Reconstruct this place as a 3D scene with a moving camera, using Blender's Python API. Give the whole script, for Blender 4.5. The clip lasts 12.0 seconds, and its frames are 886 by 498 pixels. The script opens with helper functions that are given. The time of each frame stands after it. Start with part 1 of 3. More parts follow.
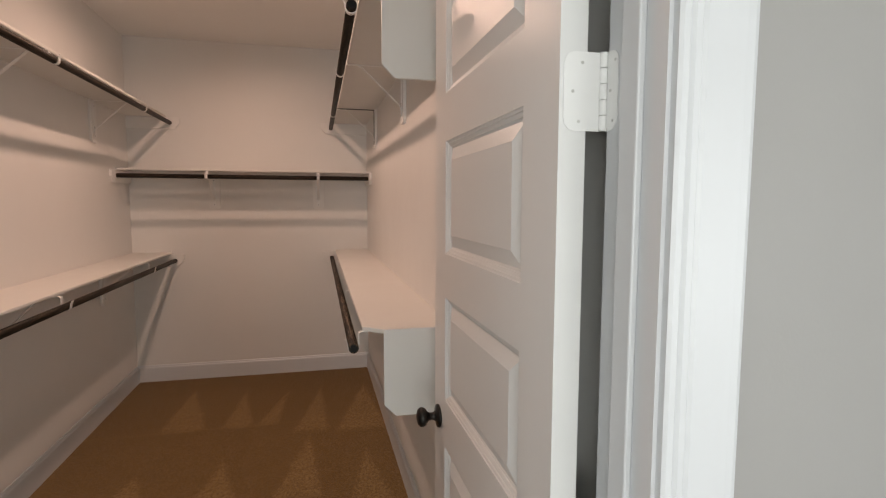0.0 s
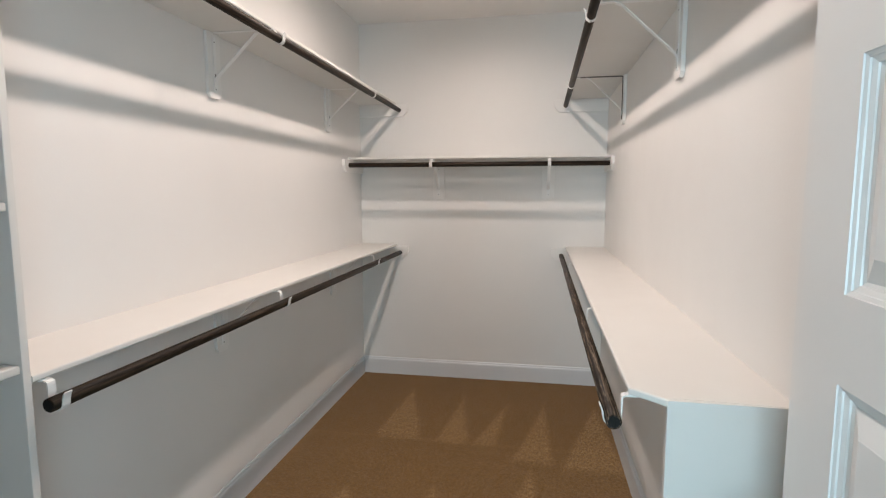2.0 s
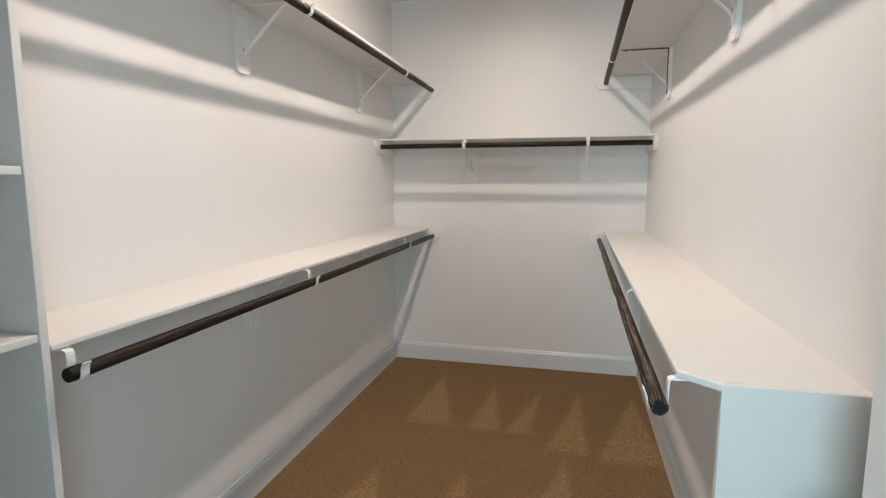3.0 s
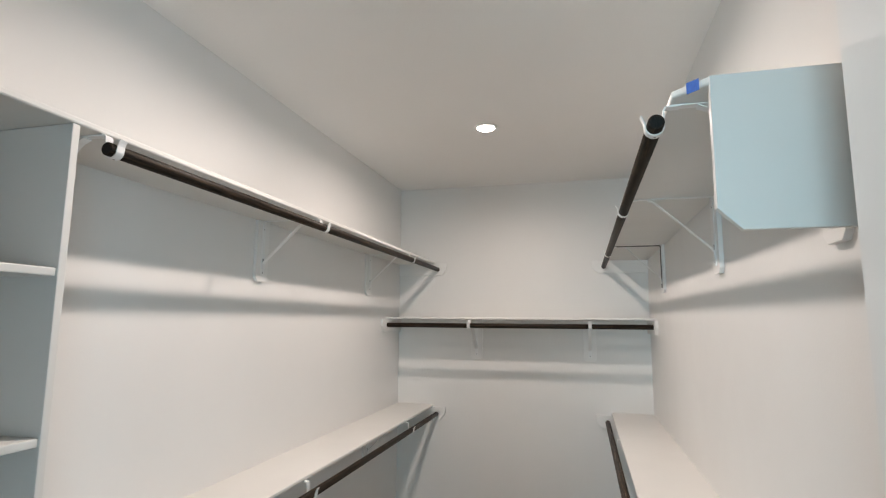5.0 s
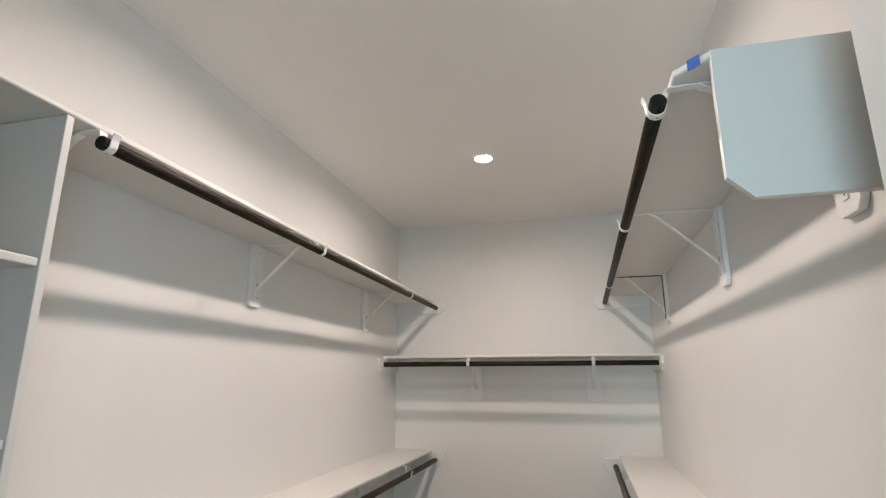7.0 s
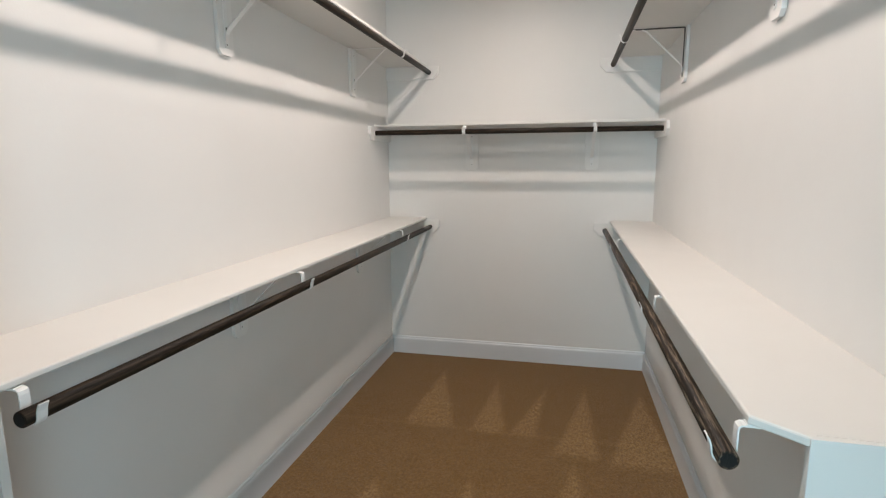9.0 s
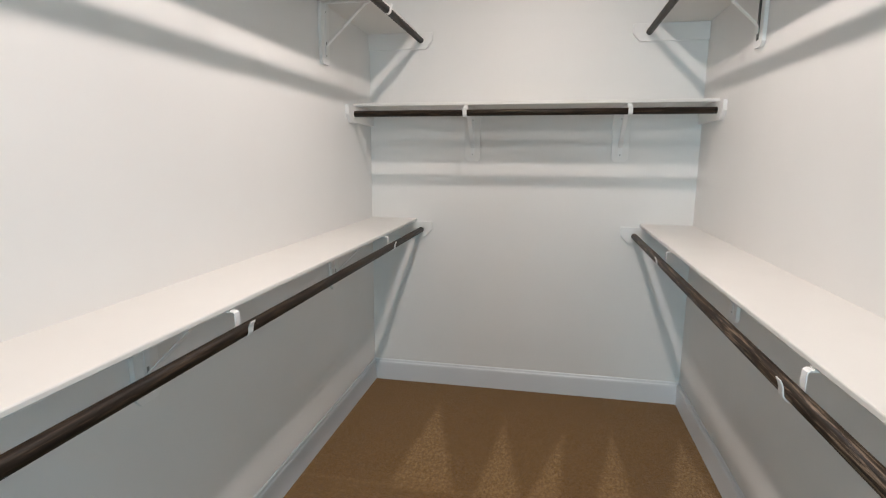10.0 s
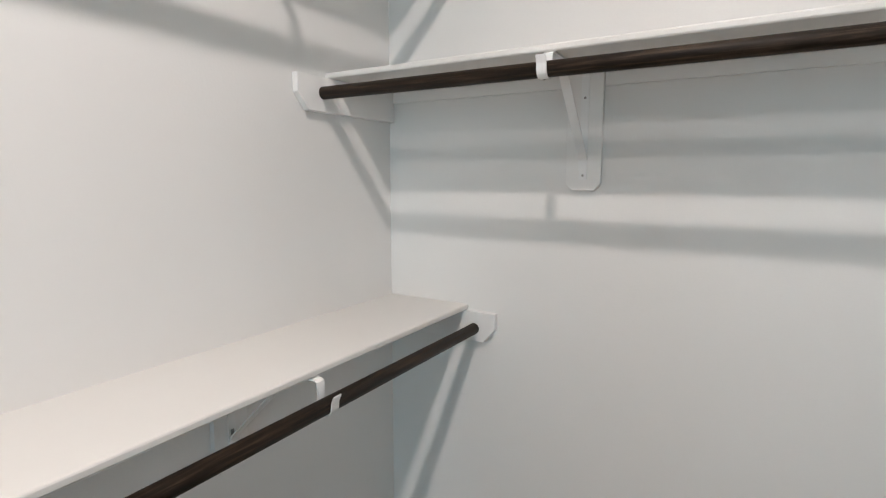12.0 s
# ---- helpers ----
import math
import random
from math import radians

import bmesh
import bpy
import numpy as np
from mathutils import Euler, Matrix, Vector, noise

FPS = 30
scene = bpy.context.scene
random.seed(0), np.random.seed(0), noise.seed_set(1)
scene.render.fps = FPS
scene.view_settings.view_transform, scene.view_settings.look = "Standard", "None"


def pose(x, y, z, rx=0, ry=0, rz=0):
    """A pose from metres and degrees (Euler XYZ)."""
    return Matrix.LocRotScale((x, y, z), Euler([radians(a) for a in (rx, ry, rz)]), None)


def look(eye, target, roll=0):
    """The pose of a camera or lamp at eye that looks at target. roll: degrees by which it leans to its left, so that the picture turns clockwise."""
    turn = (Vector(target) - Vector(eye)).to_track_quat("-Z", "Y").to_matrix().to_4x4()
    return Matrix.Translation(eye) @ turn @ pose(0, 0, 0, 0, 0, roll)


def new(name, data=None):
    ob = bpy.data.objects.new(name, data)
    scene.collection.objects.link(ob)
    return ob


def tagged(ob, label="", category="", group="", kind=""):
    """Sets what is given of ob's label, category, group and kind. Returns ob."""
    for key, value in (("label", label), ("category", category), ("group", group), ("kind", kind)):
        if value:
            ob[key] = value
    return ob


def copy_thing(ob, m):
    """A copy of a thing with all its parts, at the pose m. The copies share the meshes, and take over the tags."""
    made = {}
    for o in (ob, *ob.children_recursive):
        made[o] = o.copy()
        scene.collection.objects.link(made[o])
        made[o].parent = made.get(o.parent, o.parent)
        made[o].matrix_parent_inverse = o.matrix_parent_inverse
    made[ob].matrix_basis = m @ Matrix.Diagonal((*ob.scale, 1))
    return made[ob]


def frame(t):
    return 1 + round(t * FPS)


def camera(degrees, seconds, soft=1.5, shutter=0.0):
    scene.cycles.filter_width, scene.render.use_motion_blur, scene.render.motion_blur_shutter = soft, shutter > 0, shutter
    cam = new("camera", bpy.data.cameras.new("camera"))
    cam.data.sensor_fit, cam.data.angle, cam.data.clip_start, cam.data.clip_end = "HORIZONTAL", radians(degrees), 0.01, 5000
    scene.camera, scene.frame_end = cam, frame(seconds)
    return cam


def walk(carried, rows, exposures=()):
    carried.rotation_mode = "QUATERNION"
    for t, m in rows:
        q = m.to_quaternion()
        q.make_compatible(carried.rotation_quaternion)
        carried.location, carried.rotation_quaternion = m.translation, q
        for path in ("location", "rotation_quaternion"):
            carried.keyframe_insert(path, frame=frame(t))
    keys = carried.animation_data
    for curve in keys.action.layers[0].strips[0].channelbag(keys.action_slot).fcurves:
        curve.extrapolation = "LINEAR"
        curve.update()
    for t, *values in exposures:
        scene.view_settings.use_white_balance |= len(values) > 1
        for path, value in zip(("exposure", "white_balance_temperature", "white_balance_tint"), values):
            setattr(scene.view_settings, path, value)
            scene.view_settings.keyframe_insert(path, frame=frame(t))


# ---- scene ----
cam = camera(79.9, 12.0, soft=1.2)
PATH = [
    (0, (0.633, 0.49, 1.471), (1.1, 2.426, 1.295), 0.2),
    (0.5, (0.598, 0.66, 1.473), (0.748, 2.645, 1.282), 0.1),
    (1, (0.576, 0.803, 1.484), (0.51, 2.792, 1.286), -0.1),
    (1.5, (0.584, 0.977, 1.491), (0.35, 2.953, 1.293), 0.1),
    (2, (0.585, 1.116, 1.463), (0.236, 3.074, 1.25), 0.0),
    (2.5, (0.577, 1.178, 1.427), (0.135, 3.114, 1.188), -0.1),
    (2.7, (0.579, 1.198, 1.404), (0.114, 3.127, 1.151), -0.0),
    (4.3, (0.591, 1.177, 1.576), (0.098, 3.114, 1.502), 0.5),
    (4.5, (0.594, 1.166, 1.621), (0.098, 3.104, 1.63), 0.3),
    (5, (0.597, 1.143, 1.693), (0.102, 3.062, 1.961), 0.4),
    (5.5, (0.602, 1.139, 1.745), (0.115, 3.012, 2.252), 0.3),
    (6, (0.599, 1.157, 1.751), (0.124, 2.99, 2.394), 0.3),
    (6.5, (0.585, 1.197, 1.664), (0.12, 3.026, 2.327), 0.2),
    (7, (0.574, 1.21, 1.554), (0.098, 3.093, 2.034), 0.0),
    (7.5, (0.564, 1.232, 1.48), (0.084, 3.159, 1.715), -0.1),
    (7.7, (0.552, 1.237, 1.461), (0.073, 3.174, 1.599), -0.1),
    (9.3, (0.434, 1.471, 1.448), (0.009, 3.395, 1.106), 0.1),
    (9.5, (0.388, 1.622, 1.432), (-0.022, 3.55, 1.093), 0.3),
    (10, (0.28, 2.018, 1.435), (-0.103, 3.95, 1.089), 0.3),
    (10.5, (0.202, 2.441, 1.444), (-0.158, 4.382, 1.119), 0.3),
    (11, (0.229, 2.911, 1.451), (-0.18, 4.846, 1.15), 0.2),
    (11.5, (0.209, 3.357, 1.452), (-0.35, 5.259, 1.183), 0.5),
    (12, (0.23, 3.766, 1.437), (-0.782, 5.47, 1.173), 0.1),
]
LAMP_COLOUR, DAY_COLOUR, SKY_COLOUR = (1.0, 0.895, 0.862), (0.60, 0.95, 1.16), (0.57, 0.93, 1.20)
LAMP_POWER, DAY_POWER, SIDE_POWER, WEST_POWER, EAST_POWER = 14.8, 122.0, 62.0, 31.0, 62.0
walk(cam, [(t, look(eye, target, roll)) for t, eye, target, roll in PATH],
     exposures=[(0.0, -0.70, 10050, 35), (0.6, -0.46, 9450, 31), (1.0, -0.16, 8100, 21), (1.5, 0.05, 7300, 16), (2.5, 0.16, 7100, 13), (4.5, 0.08, 6950, 11),
                (5.5, -0.10, 6850, 10), (6.5, -0.08, 7000, 12), (7.0, -0.09, 7130, 13), (7.5, -0.03, 7130, 12), (9.5, 0.20, 6800, 10), (12.0, 0.34, 6500, 9)])

# ---- world, daylight, exposure ----
world = bpy.data.worlds.new("sky")
scene.world = world
world.use_nodes = True
sky = world.node_tree.nodes.new("ShaderNodeTexSky")
sky.sky_type, sky.sun_disc = "NISHITA", False
sky.sun_elevation, sky.sun_rotation = radians(48), radians(20)
world.node_tree.links.new(sky.outputs[0], world.node_tree.nodes["Background"].inputs[0])
world.node_tree.nodes["Background"].inputs[1].default_value = 0.1
sun = new("sun", bpy.data.lights.new("sun", "SUN"))
sun.data.energy, sun.data.angle, sun.data.color = 3.0, radians(0.5), (1.0, 0.95, 0.88)
sun.matrix_world = look((6, 16, 20), (0, 0, 0))


def daylight_fill(width, height, power, colour, place, target):
    ob = new("daylight_fill", bpy.data.lights.new("daylight_fill", "AREA"))
    ob.data.shape, ob.data.size, ob.data.size_y = "RECTANGLE", width, height
    ob.data.energy, ob.data.color = power, colour
    ob.matrix_world = look(place, target)


# added fill lamps in assumed openings, placed to balance the cool daylight
daylight_fill(1.55, 1.9, DAY_POWER, DAY_COLOUR, (-0.33, -2.80, 1.27), (0.0, 0.0, 1.40))
daylight_fill(1.3, 1.9, SIDE_POWER, DAY_COLOUR, (2.15, -2.80, 1.27), (1.60, 0.0, 1.40))
daylight_fill(1.6, 1.5, WEST_POWER, DAY_COLOUR, (-2.52, -0.60, 1.45), (0.0, -0.3, 1.35))
daylight_fill(1.7, 1.5, EAST_POWER, SKY_COLOUR, (3.22, -1.70, 1.10), (0.0, -1.20, 1.05))

# ---- dimensions ----
XL, XR, YB, H = -0.792, 1.075, 5.155, 2.745     # closet walls and ceiling
YC, YO = 1.180, 1.052                           # door wall, closet side and bedroom side
JR, JL, DH = 1.040, 0.200, 2.455                # door opening
DEPTH, DEPTH_N, THICK = 0.287, 0.288, 0.016     # shelves
LOW, MID, TOP = 1.060, 1.717, 2.150             # shelf tops
ROD_OUT, ROD_DOWN, ROD_R = 0.030, 0.060, 0.0165
LOW_DROP = 0.008                                # the lower rods hang a little deeper


# ---- material helpers ----
def material(name):
    m = bpy.data.materials.new(name)
    m.use_nodes = True
    nt = m.node_tree
    return m, nt, nt.nodes["Principled BSDF"]


def node(nt, kind, **inputs):
    n = nt.nodes.new(kind)
    for key, value in inputs.items():
        n.inputs[key.replace("_", " ")].default_value = value
    return n


def coords(nt, scale=(1, 1, 1)):
    tc = nt.nodes.new("ShaderNodeTexCoord")
    mp = nt.nodes.new("ShaderNodeMapping")
    mp.inputs["Scale"].default_value = scale
    nt.links.new(tc.outputs["Object"], mp.inputs["Vector"])
    return mp.outputs["Vector"]


def noise_tex(nt, vec, scale, detail=3.0, rough=0.55):
    n = node(nt, "ShaderNodeTexNoise", Scale=scale, Detail=detail, Roughness=rough)
    nt.links.new(vec, n.inputs["Vector"])
    return n.outputs["Fac"]


def ramp(nt, fac, *stops):
    r = nt.nodes.new("ShaderNodeValToRGB")
    els = r.color_ramp.elements
    while len(els) < len(stops):
        els.new(0.5)
    for el, (pos, col) in zip(els, stops):
        el.position, el.color = pos, (*col, 1)
    nt.links.new(fac, r.inputs["Fac"])
    return r.outputs["Color"]


def mixed(nt, fac, a, b, mode="MIX"):
    m = nt.nodes.new("ShaderNodeMix")
    m.data_type, m.blend_type = "RGBA", mode
    for sock, v in ((m.inputs["Factor"], fac), (m.inputs["A"], a), (m.inputs["B"], b)):
        if isinstance(v, (int, float)):
            sock.default_value = v
        elif isinstance(v, tuple):
            sock.default_value = (*v, 1)
        else:
            nt.links.new(v, sock)
    return m.outputs["Result"]


def bump(nt, bsdf, height, strength, distance):
    b = node(nt, "ShaderNodeBump", Strength=strength, Distance=distance)
    nt.links.new(height, b.inputs["Height"])
    nt.links.new(b.outputs[0], bsdf.inputs["Normal"])


def paint(name, low, high, rough, grain, depth, patch=0.9, sheen=0.05):
    """Rolled or brushed paint: a faint patchy tone, a sheen that varies, an orange-peel relief."""
    m, nt, bsdf = material(name)
    v = coords(nt)
    nt.links.new(ramp(nt, noise_tex(nt, v, patch, 4), (0.3, low), (0.7, high)), bsdf.inputs["Base Color"])
    nt.links.new(ramp(nt, noise_tex(nt, v, 7, 3), (0.3, (rough - sheen,) * 3), (0.7, (rough + sheen,) * 3)), bsdf.inputs["Roughness"])
    bump(nt, bsdf, noise_tex(nt, v, grain, 2), 0.35, depth)
    return m


# ---- materials ----
wall_paint = paint("wall_paint", (0.715, 0.705, 0.685), (0.75, 0.74, 0.72), 0.46, 150, 0.0005)
# grey set darker than the drywall's own, to offset the added daylight
dimmed_grey_paint = paint("dimmed_grey_paint", (0.330, 0.318, 0.306), (0.355, 0.343, 0.331), 0.55, 150, 0.0006)
ceiling_paint = paint("ceiling_paint", (0.81, 0.80, 0.78), (0.84, 0.83, 0.81), 0.75, 110, 0.0014)
trim_paint = paint("trim_paint", (0.635, 0.65, 0.665), (0.67, 0.685, 0.70), 0.36, 90, 0.0002, 1.2, 0.015)
shelf_paint = paint("shelf_paint", (0.675, 0.66, 0.63), (0.715, 0.70, 0.67), 0.42, 80, 0.0003, 1.5, 0.03)
board_paint = paint("board_paint", (0.75, 0.74, 0.72), (0.79, 0.78, 0.76), 0.42, 100, 0.0003, 2.5, 0.03)
door_paint = paint("door_paint", (0.69, 0.69, 0.68), (0.73, 0.73, 0.72), 0.34, 110, 0.0003, 1.5, 0.02)
# unseen floor made pale so that it bounces daylight onto the ceiling
bounce_floor = paint("bounce_floor", (0.36, 0.358, 0.352), (0.41, 0.408, 0.402), 0.35, 40, 0.0004, 1.4, 0.05)
metal_white = paint("white_enamelled_steel", (0.76, 0.76, 0.75), (0.82, 0.82, 0.81), 0.32, 90, 0.0003, 6)
painted_screw = paint("painted_screw", (0.50, 0.49, 0.47), (0.60, 0.59, 0.57), 0.4, 90, 0.0002, 40)
screw_steel, nt, bsdf = material("screw_steel")
bsdf.inputs["Metallic"].default_value, bsdf.inputs["Roughness"].default_value = 0.8, 0.4
nt.links.new(ramp(nt, noise_tex(nt, coords(nt), 400), (0.3, (0.25, 0.24, 0.23)), (0.7, (0.4, 0.39, 0.37))), bsdf.inputs["Base Color"])
# arm colour darkened to hold the shade under the upper east shelf
shaded_steel, nt, bsdf = material("shaded_arm_steel")
bsdf.inputs["Metallic"].default_value, bsdf.inputs["Roughness"].default_value = 0.7, 0.5
nt.links.new(ramp(nt, noise_tex(nt, coords(nt), 120), (0.3, (0.05, 0.047, 0.043)), (0.7, (0.09, 0.085, 0.078))), bsdf.inputs["Base Color"])
black_iron, nt, bsdf = material("oil_rubbed_iron")
bsdf.inputs["Metallic"].default_value = 0.55
nt.links.new(ramp(nt, noise_tex(nt, coords(nt), 60), (0.35, (0.012, 0.011, 0.010)), (0.7, (0.028, 0.024, 0.021))), bsdf.inputs["Base Color"])
nt.links.new(ramp(nt, noise_tex(nt, coords(nt), 90), (0.3, (0.28,) * 3), (0.7, (0.42,) * 3)), bsdf.inputs["Roughness"])
dark_end, nt, bsdf = material("dark_end_grain")
nt.links.new(ramp(nt, noise_tex(nt, coords(nt, (1, 6, 1)), 90), (0.3, (0.003, 0.003, 0.003)), (0.75, (0.014, 0.013, 0.012))), bsdf.inputs["Base Color"])
bsdf.inputs["Roughness"].default_value, bsdf.inputs["Specular IOR Level"].default_value = 0.6, 0.2
blue_tape, nt, bsdf = material("blue_masking_tape")
nt.links.new(ramp(nt, noise_tex(nt, coords(nt), 120), (0.3, (0.012, 0.10, 0.42)), (0.7, (0.02, 0.14, 0.52))), bsdf.inputs["Base Color"])
bsdf.inputs["Roughness"].default_value = 0.7
bump(nt, bsdf, noise_tex(nt, coords(nt, (1, 1, 4)), 500), 0.4, 0.0004)

# rods: dark stained wood, the grain along the rod's own x
def stained_wood(name, wear, pale):
    m, nt, bsdf = material(name)
    grain_f = noise_tex(nt, coords(nt, (1.2, 26, 26)), 6, 6, 0.65)
    tone = ramp(nt, grain_f, (0.30, (0.005, 0.0033, 0.0022)), (0.5, (0.016, 0.0102, 0.0063)), (0.70, (0.058, 0.038, 0.024)))
    worn = ramp(nt, noise_tex(nt, coords(nt, (1.1, 30, 30)), 5, 7, 0.75), (wear, (0, 0, 0)), (wear + 0.15, (1, 1, 1)))
    nt.links.new(mixed(nt, worn, tone, pale), bsdf.inputs["Base Color"])
    nt.links.new(ramp(nt, grain_f, (0.3, (0.42,) * 3), (0.7, (0.62,) * 3)), bsdf.inputs["Roughness"])
    bsdf.inputs["Specular IOR Level"].default_value = 0.18
    bump(nt, bsdf, grain_f, 0.4, 0.0006)
    return m


rod_wood = stained_wood("dark_stained_wood", 0.61, (0.095, 0.066, 0.044))
worn_wood = stained_wood("worn_stained_wood", 0.50, (0.24, 0.175, 0.125))


# carpet: cut pile, with the lighter wedges that a vacuum cleaner leaves in the nap
WEDGES = ((-0.310, 4.945, -0.375, -0.06, 4.07), (0.090, 4.845, 0.0, 0.22, 4.06), (0.432, 4.80, 0.22, 0.385, 4.05), (0.668, 4.825, 0.46, 0.71, 3.90),
          (0.999, 4.80, 0.72, 1.08, 3.85), (0.582, 3.89, 0.38, 0.66, 3.10), (0.098, 3.64, -0.02, 0.27, 3.05), (-0.32, 3.60, -0.46, -0.16, 3.0), (0.90, 3.62, 0.74, 1.02, 2.9))


def carpet_material():
    m, nt, bsdf = material("brown_carpet")
    v = coords(nt)
    warp = nt.nodes.new("ShaderNodeVectorMath")
    warp.operation = "MULTIPLY_ADD"
    wob = node(nt, "ShaderNodeTexNoise", Scale=7.0, Detail=4.0)
    nt.links.new(v, wob.inputs["Vector"])
    nt.links.new(wob.outputs["Color"], warp.inputs[0])
    warp.inputs[1].default_value = (0.045, 0.05, 0)
    nt.links.new(v, warp.inputs[2])
    sep = nt.nodes.new("ShaderNodeSeparateXYZ")
    nt.links.new(warp.outputs[0], sep.inputs[0])

    def calc(op, a, b):
        n = nt.nodes.new("ShaderNodeMath")
        n.operation = op
        for i, s in enumerate((a, b)):
            if isinstance(s, (int, float)):
                n.inputs[i].default_value = s
            else:
                nt.links.new(s, n.inputs[i])
        return n.outputs[0]

    total = None
    for xa, ya, xl, xr, yb in WEDGES:
        deep = calc("SUBTRACT", 1.0, calc("DIVIDE", calc("SUBTRACT", sep.outputs["Y"], yb + 0.025), ya - yb))
        east = calc("SUBTRACT", sep.outputs["X"], xa + 0.0225)
        gap = calc("MINIMUM", calc("SUBTRACT", east, calc("MULTIPLY", deep, xl - xa)), calc("SUBTRACT", calc("MULTIPLY", deep, xr - xa), east))
        side = nt.nodes.new("ShaderNodeClamp")
        nt.links.new(calc("MULTIPLY", gap, 28), side.inputs[0])
        tail = nt.nodes.new("ShaderNodeMapRange")
        tail.interpolation_type = "SMOOTHSTEP"
        tail.inputs["From Min"].default_value, tail.inputs["From Max"].default_value = 1.06, 0.92
        nt.links.new(deep, tail.inputs["Value"])
        one = calc("MULTIPLY", side.outputs[0], tail.outputs[0])
        total = one if total is None else calc("MAXIMUM", total, one)
    # the brushed strip along the end wall is smooth; before it the nap stands up in scratches
    stand = nt.nodes.new("ShaderNodeMapRange")
    stand.interpolation_type = "SMOOTHSTEP"
    stand.inputs["From Min"].default_value, stand.inputs["From Max"].default_value = 4.25, 3.75
    nt.links.new(sep.outputs["Y"], stand.inputs["Value"])
    line = calc("MAXIMUM", calc("SUBTRACT", 1.0, calc("MULTIPLY", calc("ABSOLUTE", calc("SUBTRACT", sep.outputs["Y"], 4.085), 0.0), 55)), 0.0)
    blotch = noise_tex(nt, v, 8, 6, 0.75)
    scratch = noise_tex(nt, coords(nt, (1, 0.45, 1)), 75, 5, 0.85)
    sharp = nt.nodes.new("ShaderNodeMapRange")
    sharp.inputs["From Min"].default_value, sharp.inputs["From Max"].default_value = 0.42, 0.62
    nt.links.new(scratch, sharp.inputs["Value"])
    rough = calc("MULTIPLY", sharp.outputs[0], blotch)
    marks = calc("ADD", calc("MULTIPLY", total, calc("ADD", calc("MULTIPLY", rough, 2.3), 0.14)), calc("MULTIPLY", stand.outputs[0], calc("MULTIPLY", rough, 0.62)))
    nap = calc("ADD", calc("ADD", marks, calc("MULTIPLY", line, calc("MULTIPLY", rough, 1.1))), calc("MULTIPLY", calc("SUBTRACT", blotch, 0.5), 0.25))
    fibre = noise_tex(nt, v, 300, 3, 0.75)
    tuft = noise_tex(nt, v, 70, 6, 0.8)
    base = ramp(nt, calc("ADD", calc("MULTIPLY", fibre, 0.3), calc("MULTIPLY", tuft, 0.7)), (0.30, (0.080, 0.0385, 0.010)), (0.5, (0.196, 0.1025, 0.029)), (0.70, (0.34, 0.194, 0.072)))
    bright = mixed(nt, 1.0, base, (1.75, 1.98, 2.65), "MULTIPLY")
    nt.links.new(mixed(nt, nap, base, bright), bsdf.inputs["Base Color"])
    bsdf.inputs["Roughness"].default_value = 0.95
    bsdf.inputs["Specular IOR Level"].default_value = 0.15
    bsdf.inputs["Sheen Weight"].default_value = 0.15
    bump(nt, bsdf, calc("ADD", fibre, tuft), 0.9, 0.006)
    return m


carpet = carpet_material()


def glowing(name, colour, strength):
    m, nt, bsdf = material(name)
    bsdf.inputs["Base Color"].default_value = (0.8, 0.8, 0.8, 1)
    bsdf.inputs["Emission Color"].default_value = (*colour, 1)
    bsdf.inputs["Emission Strength"].default_value = strength
    return m


lamp_lens = glowing("lit_lamp_lens", LAMP_COLOUR, 40.0)


# ---- mesh helpers ----
def box(bm, x0, x1, y0, y1, z0, z1, bevel=0.0, segments=2):
    vs = [bm.verts.new((x, y, z)) for x in (x0, x1) for y in (y0, y1) for z in (z0, z1)]
    faces = [bm.faces.new([vs[i] for i in f]) for f in ((0, 1, 3, 2), (4, 6, 7, 5), (0, 4, 5, 1), (2, 3, 7, 6), (0, 2, 6, 4), (1, 5, 7, 3))]
    if bevel:
        edges = list({e for f in faces for e in f.edges})
        bmesh.ops.bevel(bm, geom=edges, offset=bevel, segments=segments, profile=0.5, affect="EDGES")


def prism(bm, outline, axis, a, b, bevel=0.0, segments=2):
    """An outline of (u, v) pushed along an axis from a to b. u, v are the other two axes in order."""
    def place(u, v, w):
        return {"x": (w, u, v), "y": (u, w, v), "z": (u, v, w)}[axis]
    low = [bm.verts.new(place(u, v, a)) for u, v in outline]
    high = [bm.verts.new(place(u, v, b)) for u, v in outline]
    faces = [bm.faces.new(low), bm.faces.new(high[::-1])]
    n = len(outline)
    for i in range(n):
        faces.append(bm.faces.new((low[i], high[i], high[(i + 1) % n], low[(i + 1) % n])))
    bmesh.ops.recalc_face_normals(bm, faces=faces)
    if bevel:
        edges = list({e for f in faces for e in f.edges})
        bmesh.ops.bevel(bm, geom=edges, offset=bevel, segments=segments, profile=0.5, affect="EDGES")


def lathe(bm, profile, m=None, steps=32):
    """A turned shape: (radius, height) round z, then moved by m."""
    m = m or Matrix()
    rings = []
    for r, h in profile:
        rings.append([bm.verts.new(m @ Vector((r * math.cos(2 * math.pi * i / steps), r * math.sin(2 * math.pi * i / steps), h))) for i in range(steps)])
    made = []
    for a, b in zip(rings, rings[1:]):
        made += [bm.faces.new((a[i], a[(i + 1) % steps], b[(i + 1) % steps], b[i])) for i in range(steps)]
    made += [bm.faces.new(rings[0][::-1]), bm.faces.new(rings[-1])]
    for f in made[:-2]:
        f.smooth = True


